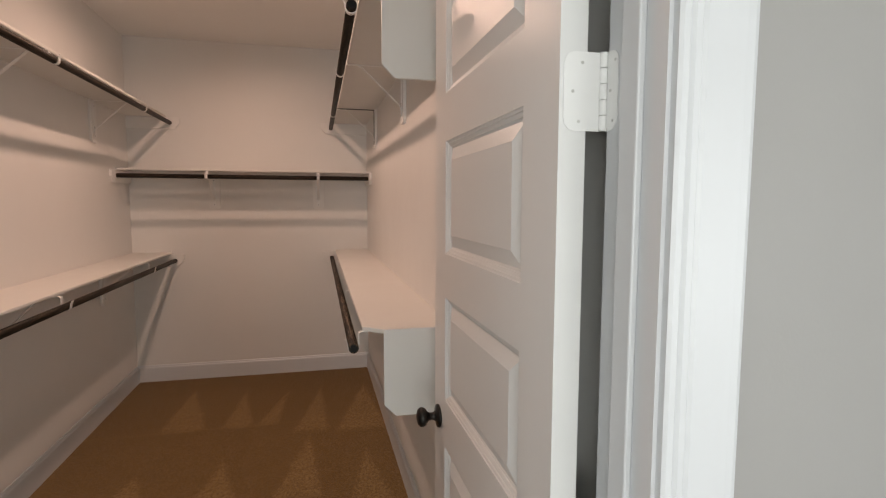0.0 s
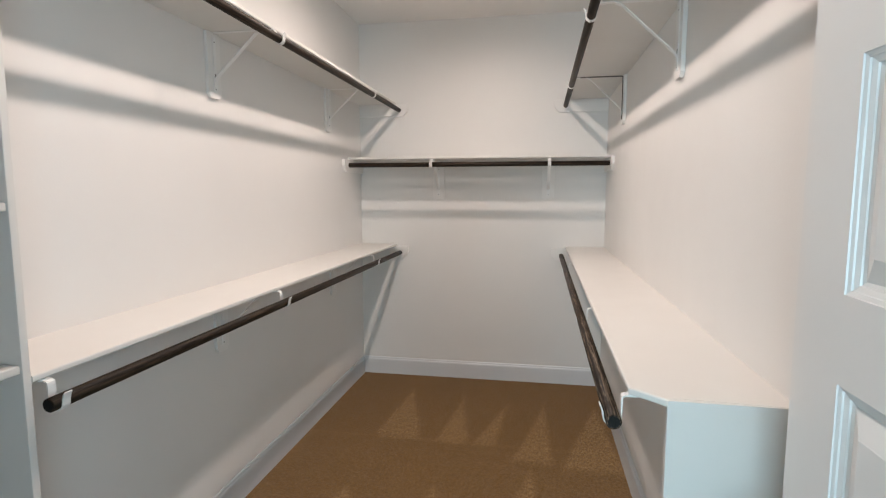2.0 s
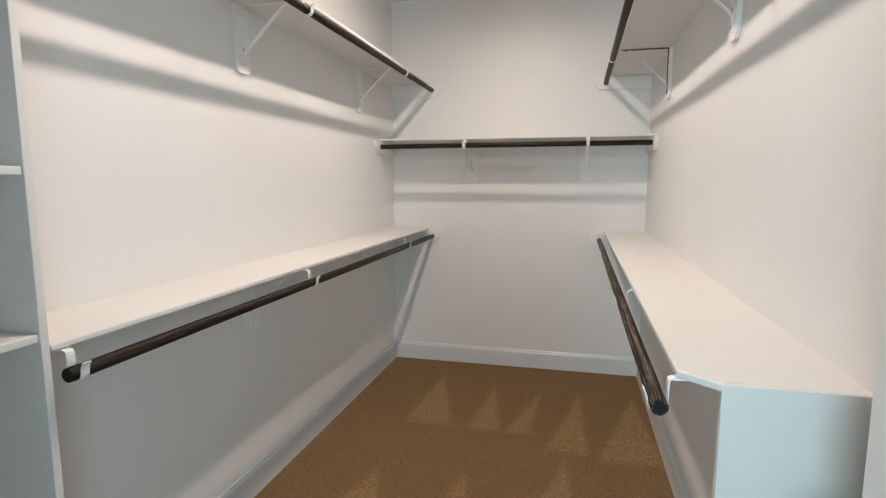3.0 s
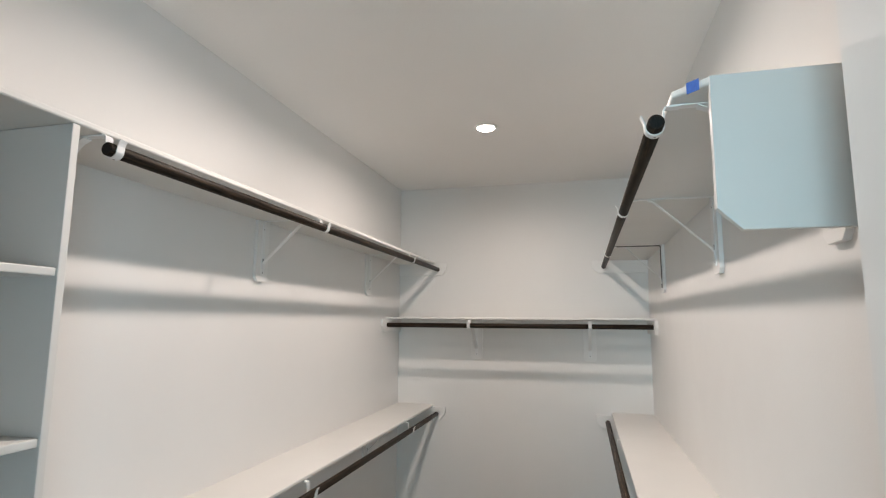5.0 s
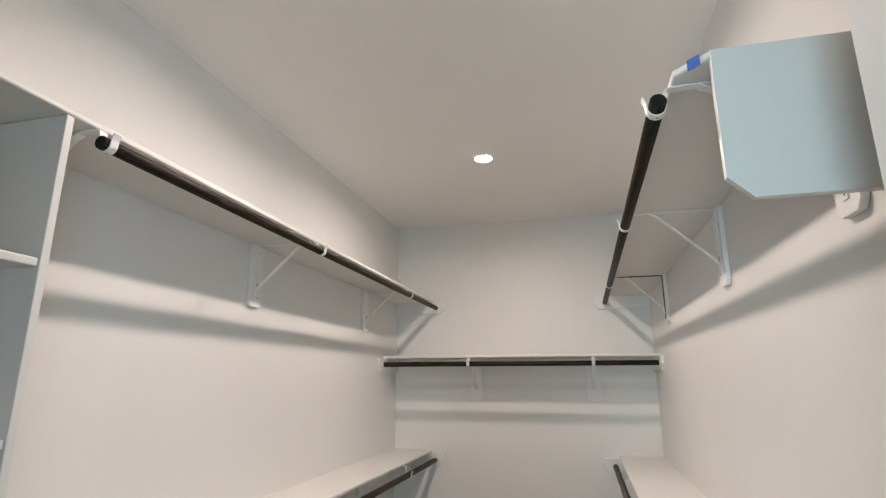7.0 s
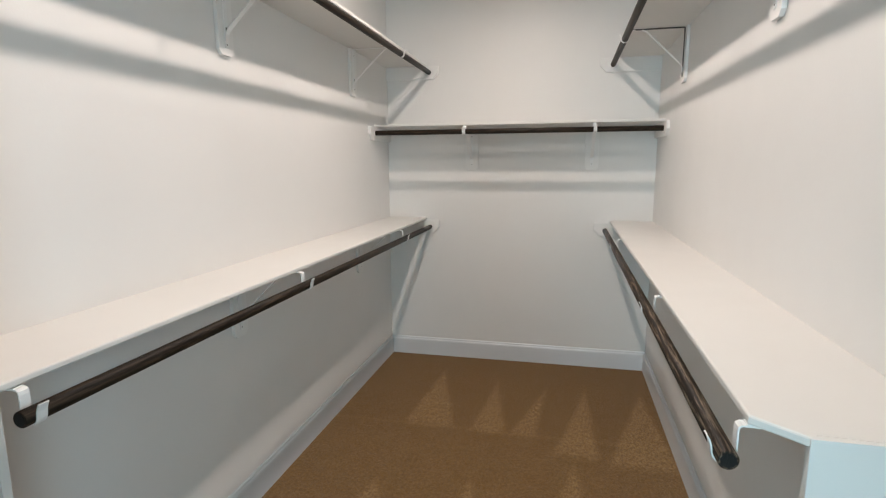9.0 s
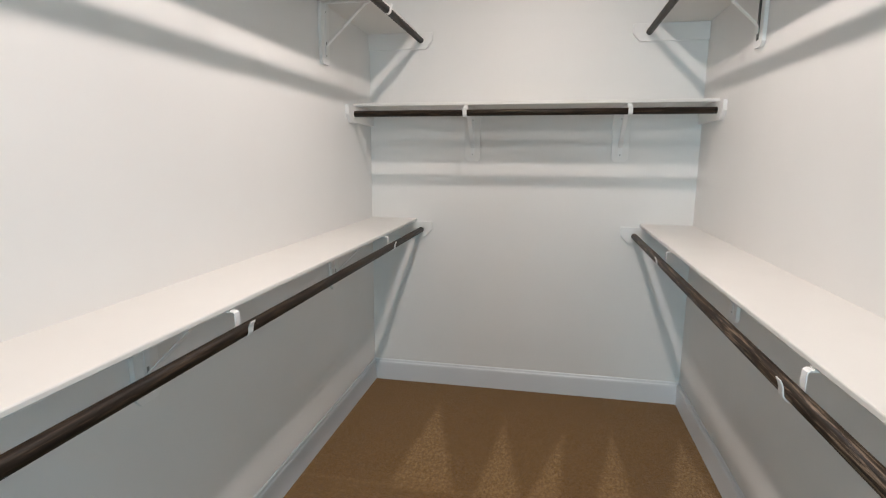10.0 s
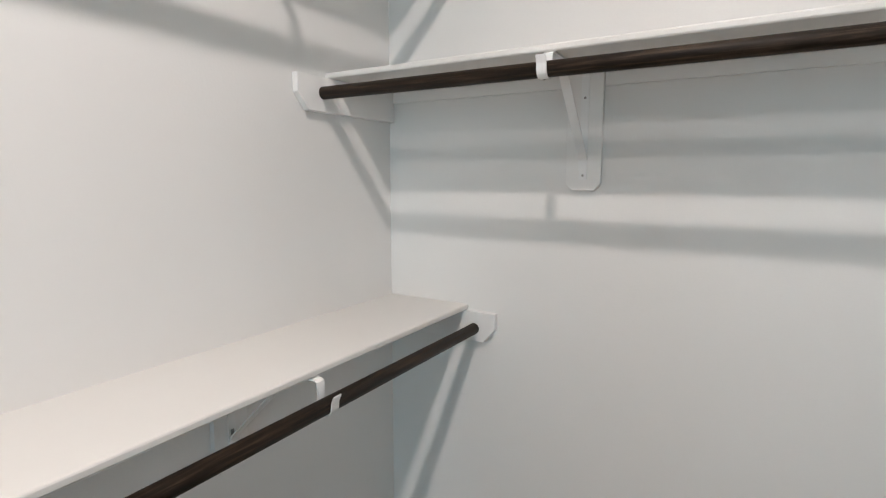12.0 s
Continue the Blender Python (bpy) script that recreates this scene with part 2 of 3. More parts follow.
def strap(bm, line, width, thick):
    """A bent metal strip: line of (u, z) in the plane across y, width along y."""
    pts = [Vector(p) for p in line]
    left, right = [], []
    for i, p in enumerate(pts):
        d = (pts[min(i + 1, len(pts) - 1)] - pts[max(i - 1, 0)]).normalized()
        n = Vector((-d.y, d.x)) * thick / 2
        left.append(p + n), right.append(p - n)
    rings = []
    for a, b in zip(left, right):
        rings.append([bm.verts.new((q.x, y, q.y)) for q, y in ((a, -width / 2), (a, width / 2), (b, width / 2), (b, -width / 2))])
    for a, b in zip(rings, rings[1:]):
        for i in range(4):
            bm.faces.new((a[i], a[(i + 1) % 4], b[(i + 1) % 4], b[i]))
    bm.faces.new(rings[0][::-1]), bm.faces.new(rings[-1])
    bmesh.ops.recalc_face_normals(bm, faces=bm.faces[:])


def part(name, bm, mat, parent=None, label=""):
    me = bpy.data.meshes.new(name)
    bm.to_mesh(me)
    bm.free()
    me.materials.append(mat)
    ob = new(name, me)
    if parent:
        ob.parent = parent
    if label:
        tagged(ob, label)
    return ob


def boxed(name, mat, *dims, bevel=0.0, parent=None, label="", segments=2):
    bm = bmesh.new()
    box(bm, *dims, bevel=bevel, segments=segments)
    return part(name, bm, mat, parent, label)


def empty(name, m=None):
    ob = new(name)
    ob.empty_display_size = 0.1
    if m:
        ob.matrix_world = m
    return ob


def structure(ob, label, category):
    return tagged(ob, label, category, kind="structure")


# ---- the closet and the room before it ----
BX0, BX1, BY0 = -2.6, 3.3, -2.9                 # unseen room outside the closet
x0, x1, SILL = XL - 0.12, XR + 0.12, 1.114
bm = bmesh.new()
prism(bm, ((JL - 0.02, SILL), (JR + 0.02, SILL), (JR + 0.02, YC - 0.002), (x1, YC - 0.002), (x1, YB + 0.12), (x0, YB + 0.12), (x0, YC - 0.002), (JL - 0.02, YC - 0.002)), "z", -0.12, 0.0)
structure(part("floor", bm, carpet), "brown cut-pile carpet with vacuum cleaner marks", "carpet floor")
bm = bmesh.new()
prism(bm, ((BX0 - 0.1, BY0 - 0.1), (BX1 + 0.1, BY0 - 0.1), (BX1 + 0.1, YC - 0.003), (JR + 0.021, YC - 0.003), (JR + 0.021, SILL - 0.001), (JL - 0.021, SILL - 0.001),
           (JL - 0.021, YC - 0.003), (BX0 - 0.1, YC - 0.003)), "z", -0.12, -0.002)
structure(part("room_floor", bm, bounce_floor), "unseen plain floor outside the closet, pale to bounce light inwards", "floor")
bm = bmesh.new()
prism(bm, ((BX0 - 0.1, BY0 - 0.1), (BX1 + 0.1, BY0 - 0.1), (BX1 + 0.1, YC), (x1, YC), (x1, YB + 0.12), (x0, YB + 0.12), (x0, YC), (BX0 - 0.1, YC)), "z", H, H + 0.12)
structure(part("ceiling", bm, ceiling_paint), "smooth white painted plaster ceiling", "ceiling")
structure(boxed("wall_west", wall_paint, XL - 0.12, XL, YC, YB, 0, H), "off-white painted drywall beside the long shelves", "wall")
structure(boxed("wall_east", wall_paint, XR, XR + 0.12, YC, YB, 0, H), "off-white painted drywall behind the open door", "wall")
structure(boxed("wall_north", wall_paint, XL - 0.12, XR + 0.12, YB, YB + 0.12, 0, H), "off-white painted drywall at the closet's end", "wall")
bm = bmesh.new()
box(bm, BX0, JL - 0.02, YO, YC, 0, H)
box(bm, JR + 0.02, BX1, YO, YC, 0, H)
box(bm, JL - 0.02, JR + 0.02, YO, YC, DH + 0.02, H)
structure(part("wall_south", bm, dimmed_grey_paint), "grey drywall round the closet doorway, painted darker against added daylight", "wall")
# unseen walls, their openings added where the fill lamps stand
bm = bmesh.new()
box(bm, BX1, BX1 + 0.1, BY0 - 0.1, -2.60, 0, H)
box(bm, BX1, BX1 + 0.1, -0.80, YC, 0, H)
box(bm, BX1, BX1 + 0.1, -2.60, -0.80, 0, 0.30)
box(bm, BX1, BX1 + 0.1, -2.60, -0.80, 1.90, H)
structure(part("unseen_wall_east", bm, dimmed_grey_paint), "unseen plain grey wall with an added opening for fill light", "wall")
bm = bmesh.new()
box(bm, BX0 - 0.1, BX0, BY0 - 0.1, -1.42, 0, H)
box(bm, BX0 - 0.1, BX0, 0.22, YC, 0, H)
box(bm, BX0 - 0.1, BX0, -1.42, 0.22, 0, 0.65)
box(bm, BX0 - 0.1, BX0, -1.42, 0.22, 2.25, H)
structure(part("unseen_wall_west", bm, dimmed_grey_paint), "unseen plain grey wall with an added opening for fill light", "wall")
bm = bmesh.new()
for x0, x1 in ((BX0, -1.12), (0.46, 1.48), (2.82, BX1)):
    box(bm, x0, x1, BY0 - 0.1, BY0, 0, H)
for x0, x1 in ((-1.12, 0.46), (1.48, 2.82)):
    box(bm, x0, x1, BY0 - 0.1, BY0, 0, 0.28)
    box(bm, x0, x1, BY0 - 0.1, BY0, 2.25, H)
structure(part("unseen_wall_south", bm, dimmed_grey_paint), "unseen plain grey wall with two added openings for fill light", "wall")


def skirting(name, length, m):
    """A baseboard along x, its back at y = 0, with an eased top."""
    bm = bmesh.new()
    prism(bm, ((0, 0), (-0.015, 0), (-0.015, 0.108), (-0.0135, 0.117), (-0.009, 0.123), (-0.0075, 0.130), (-0.005, 0.134), (0, 0.135)), "x", 0, length)
    ob = part(name, bm, trim_paint)
    ob.matrix_world = m
    return structure(ob, "white painted baseboard with an eased top", "baseboard")


skirting("baseboard", XR - XL, pose(XL, YB, 0))
skirting("baseboard", YB - 0.016 - YC, pose(XL, YC, 0, 0, 0, 90))
skirting("baseboard", YB - 0.016 - YC, pose(XR, YB - 0.016, 0, 0, 0, -90))
skirting("baseboard", BX1 - JR - 0.114, pose(JR + 0.114, YO, 0))
skirting("baseboard", JL - 0.114 - BX0, pose(BX0, YO, 0))

# doorway: jambs, stops and moulded casings
CASING = [(u * 1.55, v * 1.2) for u, v in (
    (0, 0), (0, -0.009), (0.003, -0.0115), (0.008, -0.012), (0.010, -0.0095), (0.013, -0.0125), (0.018, -0.0130), (0.0195, -0.0115), (0.0225, -0.0138),
    (0.038, -0.0148), (0.056, -0.0165), (0.063, -0.0165), (0.067, -0.0145), (0.069, -0.010), (0.069, 0))]
door_frame = structure(empty("door_frame", pose(JR, YC, 0)), "white painted door frame with moulded casing", "door frame")
back = door_frame.matrix_world.inverted()


def framed(name, bm, label=""):
    ob = part(name, bm, trim_paint, door_frame, label)
    ob.matrix_parent_inverse = back
    return ob


for x0, x1, sx, sgn in ((JR, JR + 0.02, JR - 0.011, 1), (JL - 0.02, JL, JL, -1)):
    bm = bmesh.new()
    box(bm, x0, x1, YO - 0.001, YC + 0.001, 0, DH + 0.02)
    framed("jamb", bm)
    bm = bmesh.new()
    prism(bm, ((sx, 1.093), (sx, 1.134), (sx + 0.011, 1.134), (sx + 0.011, 1.093)), "z", 0, DH - 0.012, bevel=0.003)
    framed("door_stop", bm)
    for y, way in ((YO - 0.001, 1), (YC + 0.001, -1)):
        if way < 0 and sgn > 0:
            continue                            # the side wall leaves no room for a casing here
        bm = bmesh.new()
        prism(bm, [((JR + 0.006 + u) if sgn > 0 else (JL - 0.006 - u), y + v * way) for u, v in CASING], "z", 0, DH + 0.006)
        framed("casing", bm)
bm = bmesh.new()
box(bm, JL, JR, YO - 0.001, YC + 0.001, DH, DH + 0.02)
framed("jamb", bm)
bm = bmesh.new()
box(bm, JL, JR, 1.093, 1.134, DH - 0.011, DH, bevel=0.002)
framed("door_stop", bm)
for y, way in ((YO - 0.001, 1), (YC + 0.001, -1)):
    bm = bmesh.new()
    prism(bm, [(y + v * way, DH + 0.006 + u) for u, v in CASING], "x", JL - 0.113, JR + 0.113 if way > 0 else XR - 0.001)
    framed("casing", bm)

# ---- the door, standing open into the closet: its own y runs along the leaf ----
LEAF_W, LEAF_T, LEAF_H = 0.785, 0.042, 2.420
PANELS = ((0.152, 0.392), (0.522, 0.792), (0.924, 1.209), (1.326, 1.622), (1.746, 1.993), (2.098, 2.320))
NEAR, FAR = 0.133, 0.664                        # the panels' sides
door = structure(empty("door_1", pose(0.969, 1.190, 0.020)), "light grey-white six-panel door standing open", "door")


def panelled_leaf():
    """The moulded door skin: both faces in one sheet round the panel openings, closed by the four edges."""
    bm = bmesh.new()
    ys = [0.0, NEAR, FAR, LEAF_W]
    zs = [0.0] + [z - 0.012 for p in PANELS for z in p] + [LEAF_H]
    grids = []
    for x in (0.0, LEAF_T):
        grid = [[bm.verts.new((x, y, z)) for z in zs] for y in ys]
        for i in range(3):
            for j in range(len(zs) - 1):
                if not (i == 1 and j % 2 == 1):
                    bm.faces.new((grid[i][j], grid[i + 1][j], grid[i + 1][j + 1], grid[i][j + 1]))
        grids.append(grid)
    a, b = grids
    for j in range(len(zs) - 1):
        for i in (0, 3):
            bm.faces.new((a[i][j], a[i][j + 1], b[i][j + 1], b[i][j]))
    for i in range(3):
        for j in (0, len(zs) - 1):
            bm.faces.new((a[i][j], a[i + 1][j], b[i + 1][j], b[i][j]))
    bmesh.ops.recalc_face_normals(bm, faces=bm.faces[:])
    return bm


def door_panel(z0, z1):
    """One moulded panel, both faces: a cove down from the frame, a flat, and a raised field."""
    bm = bmesh.new()
    for side, out in ((0.0, 1), (LEAF_T, -1)):
        rings = []
        for inset, deep in ((0.0, 0.0), (0.001, 0.0022), (0.006, 0.0040), (0.007, 0.0062), (0.014, 0.0092), (0.015, 0.0115), (0.020, 0.0135), (0.050, 0.0022), (0.0512, 0.0014)):
            y0, y1, a, b = NEAR + inset, FAR - inset, z0 + inset, z1 - inset
            rings.append([bm.verts.new((side + out * deep, y, z)) for y, z in ((y0, a), (y1, a), (y1, b), (y0, b))])
        for r, s in zip(rings, rings[1:]):
            for i in range(4):
                bm.faces.new((r[i], r[(i + 1) % 4], s[(i + 1) % 4], s[i]))
        bm.faces.new(rings[-1])
    bmesh.ops.recalc_face_normals(bm, faces=bm.faces[:])
    return bm


part("leaf", panelled_leaf(), door_paint, door)
for z0, z1 in PANELS:
    part("panel", door_panel(z0 - 0.012, z1 - 0.012), door_paint, door)
KNOB = ((0.0005, 0.0), (0.031, 0.0), (0.033, 0.003), (0.031, 0.008), (0.016, 0.011), (0.011, 0.018), (0.011, 0.030), (0.016, 0.036),
        (0.024, 0.041), (0.0275, 0.049), (0.0265, 0.057), (0.020, 0.063), (0.008, 0.066), (0.0005, 0.066))
for m in (pose(0.0, LEAF_W - 0.055, 0.842, 0, -90, 0), pose(LEAF_T, LEAF_W - 0.055, 0.842, 0, 90, 0)):
    bm = bmesh.new()
    lathe(bm, KNOB, m)
    part("knob", bm, black_iron, door, "round dark bronze knob with its rose")
boxed("latch_plate", black_iron, 0.008, 0.032, LEAF_W - 0.001, LEAF_W + 0.0015, 0.815, 0.869, parent=door, bevel=0.0006)


def hinge(z):
    """Two leaves, a jointed knuckle and six screws. The door's leaf lies on the door's edge, the other on the jamb."""
    bm = bmesh.new()
    r, hh = 0.017, 0.055
    arc = [(0.006 + r - r * math.sin(math.radians(a)), hh - r + r * math.cos(math.radians(a))) for a in (0, 30, 60, 90)]
    shape = [(0.062, hh)] + arc + [(x, -zz) for x, zz in arc[::-1]] + [(0.062, -hh)]
    prism(bm, [(x, z + zz) for x, zz in shape], "y", -0.0016, 0.0004)
    h = part("hinge", bm, metal_white, door, "white painted butt hinge with rounded corners")
    bm = bmesh.new()
    jamb_arc = [(-0.035 + r - r * math.sin(math.radians(a)), hh - r + r * math.cos(math.radians(a))) for a in (0, 30, 60, 90)]
    prism(bm, [(y, z + zz) for y, zz in [(0.0, hh)] + jamb_arc + [(y, -zz) for y, zz in jamb_arc[::-1]] + [(0.0, -hh)]], "x", 0.0700, 0.0735)
    part("jamb_leaf", bm, metal_white, h)
    for i in range(5):
        bm = bmesh.new()
        a = z - hh + i * hh * 0.4
        lathe(bm, ((0.0048, a + 0.0003), (0.0055, a + 0.0008), (0.0055, a + hh * 0.4 - 0.0008), (0.0048, a + hh * 0.4 - 0.0003)), pose(0.0655, -0.0050, 0), 16)
        part("knuckle", bm, metal_white, h)
    for x, dz in ((0.034, 0.040), (0.020, 0.0), (0.030, -0.042)):
        bm = bmesh.new()
        lathe(bm, ((0.0024, 0), (0.0024, 0.0005), (0.0012, 0.0008), (0.0008, 0.0001)), pose(x, -0.0016, z + dz, 90, 0, 0), 12)
        part("screw", bm, painted_screw, h)
        bm = bmesh.new()
        lathe(bm, ((0.0024, 0), (0.0024, 0.0005), (0.0012, 0.0008), (0.0008, 0.0001)), pose(0.0700, -x * 0.8, z + dz, 0, -90, 0), 12)
        part("screw", bm, painted_screw, h)


for z in (0.28, 0.94, 1.608, 2.22):
    hinge(z)

# ---- recessed ceiling lamps ----
def recessed_light(x, y):
    base = tagged(empty("recessed_light", pose(x, y, H)), "small round recessed ceiling lamp, lit, with white trim", "ceiling light", "ceiling lamps")
    bm = bmesh.new()
    lathe(bm, ((0.046, -0.0015), (0.047, -0.004), (0.052, -0.0055), (0.058, -0.004), (0.060, 0.0), (0.046, 0.0)), None, 48)
    bm.faces.ensure_lookup_table()
    caps = [f for f in bm.faces if len(f.verts) > 4]
    bmesh.ops.delete(bm, geom=caps, context="FACES_ONLY")
    part("trim_ring", bm, metal_white, base, "white trim ring")
    bm = bmesh.new()
    lathe(bm, ((0.0458, -0.0010), (0.0450, -0.0060), (0.040, -0.0088), (0.026, -0.0105), (0.010, -0.0110)), None, 48)
    part("lens", bm, lamp_lens, base, "glowing frosted lens")
    lamp = new("lamp_glow", bpy.data.lights.new("lamp_glow", "AREA"))
    lamp.data.shape, lamp.data.size, lamp.data.energy, lamp.data.color = "DISK", 0.066, LAMP_POWER, LAMP_COLOUR
    lamp.data.spread = radians(168)
    lamp.matrix_world = pose(x, y, H - 0.013)


recessed_light(0.119, 2.541)
recessed_light(0.124, 3.903)

# ---- shelves ----
def inset_line(line, width):
    """A plan line moved to its left by a width, mitred at its bends."""
    pts = [Vector(p) for p in line]
    moved = []
    for i, p in enumerate(pts):
        ways = [(pts[j + 1] - pts[j]).normalized() for j in (i - 1, i) if 0 <= j < len(pts) - 1]
        sides = [Vector((-d.y, d.x)) for d in ways]
        n = sum(sides, Vector((0, 0))).normalized()
        moved.append(p + n * width / n.dot(sides[0]))
    return moved


NOSE = 0.017                                    # depth of the front edging
NOSE_SHAPE = ((0.0, -0.0035), (0.0012, -0.0012), (0.0040, 0.0), (NOSE, 0.0), (NOSE, -THICK), (0.0045, -THICK), (0.0014, -THICK + 0.0012), (0.0, -THICK + 0.0040))


def shelf(front, back, top, label):
    """A shelf: the board, and the eased edging along its front. front: the plan line with the board on its left; back: the corners at the walls."""
    base = tagged(empty("closet_shelf", pose(front[0][0], front[0][1], top)), label, "shelf", "closet shelves")
    home = base.matrix_world.inverted()
    bm = bmesh.new()
    prism(bm, [tuple(p) for p in inset_line(front, NOSE)] + list(back), "z", top - THICK, top)
    part("board", bm, shelf_paint, base).matrix_parent_inverse = home
    bm = bmesh.new()
    lines = [[bm.verts.new((p.x, p.y, top + z)) for p in inset_line(front, u)] for u, z in NOSE_SHAPE]
    n = len(lines)
    for i in range(len(front) - 1):
        for k in range(n):
            bm.faces.new((lines[k][i], lines[k][i + 1], lines[(k + 1) % n][i + 1], lines[(k + 1) % n][i]))
    bm.faces.new([line[0] for line in lines]), bm.faces.new([line[-1] for line in lines][::-1])
    bmesh.ops.recalc_face_normals(bm, faces=bm.faces[:])
    part("front_edge", bm, shelf_paint, base).matrix_parent_inverse = home
    return base


DIV = 2.050                                     # the tower's side panel
LE, BE = XL + DEPTH, YB - DEPTH_N               # front edges
END = 2.170                                     # where the east shelves end
G = -0.001                                      # shelves are caulked into the walls
SKEW = 0.0060                                   # the east shelves run a touch out of square
EAST_FRONT = {LOW: 0.778, TOP: 0.785}           # their front edge where they end


def east_front(top, y):
    return EAST_FRONT[top] + SKEW * (y - END)


shelf(((LE, DIV + 0.0205), (LE, YB - G)), ((XL + G, YB - G), (XL + G, DIV + 0.0205)), LOW, "long white painted lower shelf above a dark rod")
shelf(((LE, YC + G), (LE, YB - G)), ((XL + G, YB - G), (XL + G, YC + G)), TOP, "long white painted upper shelf reaching over the cubbies")
for top, label in ((LOW, "white painted lower shelf with a clipped corner"), (TOP, "white painted upper shelf with a clipped, taped corner")):
    shelf(((east_front(top, YB), YB - G), (east_front(top, END + 0.06), END + 0.060), (0.8435, END + 0.0015)), ((XR - G, END + 0.0015), (XR - G, YB - G)), top, label)
shelf(((XL + G, BE), (XR - G, BE)), ((XR - G, YB - G), (XL + G, YB - G)), MID, "white painted shelf from wall to wall above a rod")

# end panels of the east shelves, with one clipped corner
for top in (LOW, TOP):
    bm = bmesh.new()
    prism(bm, ((0.842, top - 0.0008), (XR - G, top - 0.0008), (XR - G, top - 0.293), (0.882, top - 0.293), (0.842, top - 0.253)), "y", END, END + 0.018, bevel=0.001)
    tagged(part("end_panel", bm, shelf_paint), "white painted board with a clipped corner closing a shelf end", "end panel", "shelf end panels")

# blue tape on the upper shelf's clipped corner
bm = bmesh.new()
clip_a, clip_b = Vector((east_front(TOP, END + 0.06), END + 0.060)), Vector((0.8435, END + 0.0015))
tape_a, tape_b = clip_a.lerp(clip_b, 0.42), clip_a.lerp(clip_b, 0.74)
tape_n = Vector((tape_b.y - tape_a.y, -(tape_b.x - tape_a.x))).normalized()
prism(bm, [(p.x, p.y) for p in (tape_a + tape_n * 0.001, tape_b + tape_n * 0.001, tape_b + tape_n * 0.0018, tape_a + tape_n * 0.0018)], "z", TOP - THICK - 0.004, TOP + 0.003)
tagged(part("masking_tape", bm, blue_tape), "scrap of blue masking tape on the shelf's clipped edge", "tape")

# tower of cubbies at the west wall
tower = tagged(empty("shelf_tower", pose(XL, DIV, 0)), "white open cubby tower under the upper shelf", "shelf unit")
back = tower.matrix_world.inverted()
for y in (DIV, YC + 0.014):
    boxed("side_panel", shelf_paint, XL + 0.016, LE - 0.002, y, y + 0.019, 0.001, TOP - THICK - 0.001, bevel=0.002, parent=tower).matrix_parent_inverse = back
for z in (1.090, 1.442, 1.802):
    boxed("cubby_shelf", shelf_paint, XL + 0.016, LE - 0.006, YC + 0.0335, DIV - 0.0005, z - 0.019, z, bevel=0.003, parent=tower).matrix_parent_inverse = back


# ---- rods ----
def rod(x, y, z, length, along, open_end, label, wood=rod_wood):
    """A rod whose own x runs along it; the end at x = 0 is cut square with a dark face."""
    base = tagged(empty("closet_rod", pose(x, y, z, 0, 0, along)), label, "closet rod", "closet rods")
    bm = bmesh.new()
    r = ROD_R
    lathe(bm, ((r - 0.002, 0.0), (r, 0.002), (r, length - 0.002), (r - 0.002, length)), pose(0, 0, 0, 0, 90, 0), 28)
    part("pole", bm, wood, base)
    if open_end:
        bm = bmesh.new()
        lathe(bm, ((r - 0.0046, -0.0006), (r - 0.0042, 0.0008)), pose(0, 0, 0, 0, 90, 0), 28)
        part("end_cap", bm, dark_end, base, "black rod end")
    return base


WX, NY = LE + ROD_OUT, BE - ROD_OUT
EAST_WAY = 90 - math.degrees(math.atan(SKEW))
CLEAT = 0.019
rod(WX, 2.074, LOW - ROD_DOWN - LOW_DROP, YB - CLEAT - 2.074 + 0.006, 90, True, "dark brown wooden rod under the west lower shelf")
rod(WX, 2.112, TOP - ROD_DOWN, YB - CLEAT - 2.112 + 0.006, 90, True, "dark brown wooden rod under the west upper shelf")
rod(east_front(LOW, 2.207) - ROD_OUT, 2.207, LOW - ROD_DOWN - LOW_DROP, YB - CLEAT - 2.207 + 0.006, EAST_WAY, True, "worn dark brown wooden rod under the east lower shelf", worn_wood)
rod(east_front(TOP, 2.232) - ROD_OUT, 2.232, TOP - ROD_DOWN, YB - CLEAT - 2.232 + 0.006, EAST_WAY, True, "dark brown wooden rod under the east upper shelf")
rod(XL + CLEAT - 0.006, NY, MID - ROD_DOWN + 0.002, XR - XL - 2 * CLEAT + 0.012, 0, False, "dark brown wooden rod under the end shelf")


# ---- end cleats that carry shelf and rod on the walls ----
def cleat(m, long=0.384):
    """A board on the wall: its own x runs out from the corner, y into the room, z up to the shelf's underside."""
    bm = bmesh.new()
    prism(bm, ((0.001, 0.0), (long, 0.0), (long, -0.048), (long - 0.036, -0.090), (0.001, -0.090)), "y", 0.0, CLEAT, bevel=0.0015)
    ob = part("wall_cleat", bm, board_paint)
    ob.matrix_world = m
    return tagged(ob, "white painted support board with a clipped corner", "support board", "shelf support boards")


for top in (LOW, TOP):
    cleat(Matrix.Translation((XL, YB, top - THICK - 0.0005)) @ Matrix.Diagonal((1, -1, 1, 1)))
    cleat(pose(XR, YB, top - THICK - 0.0005, 0, 0, 180))
cleat(pose(XL, YB, MID - THICK - 0.0005, 0, 0, -90), 0.408)
cleat(Matrix.Translation((XR, YB, MID - THICK - 0.0005)) @ Matrix.Rotation(radians(-90), 4, "Z") @ Matrix.Diagonal((1, -1, 1, 1)), 0.408)


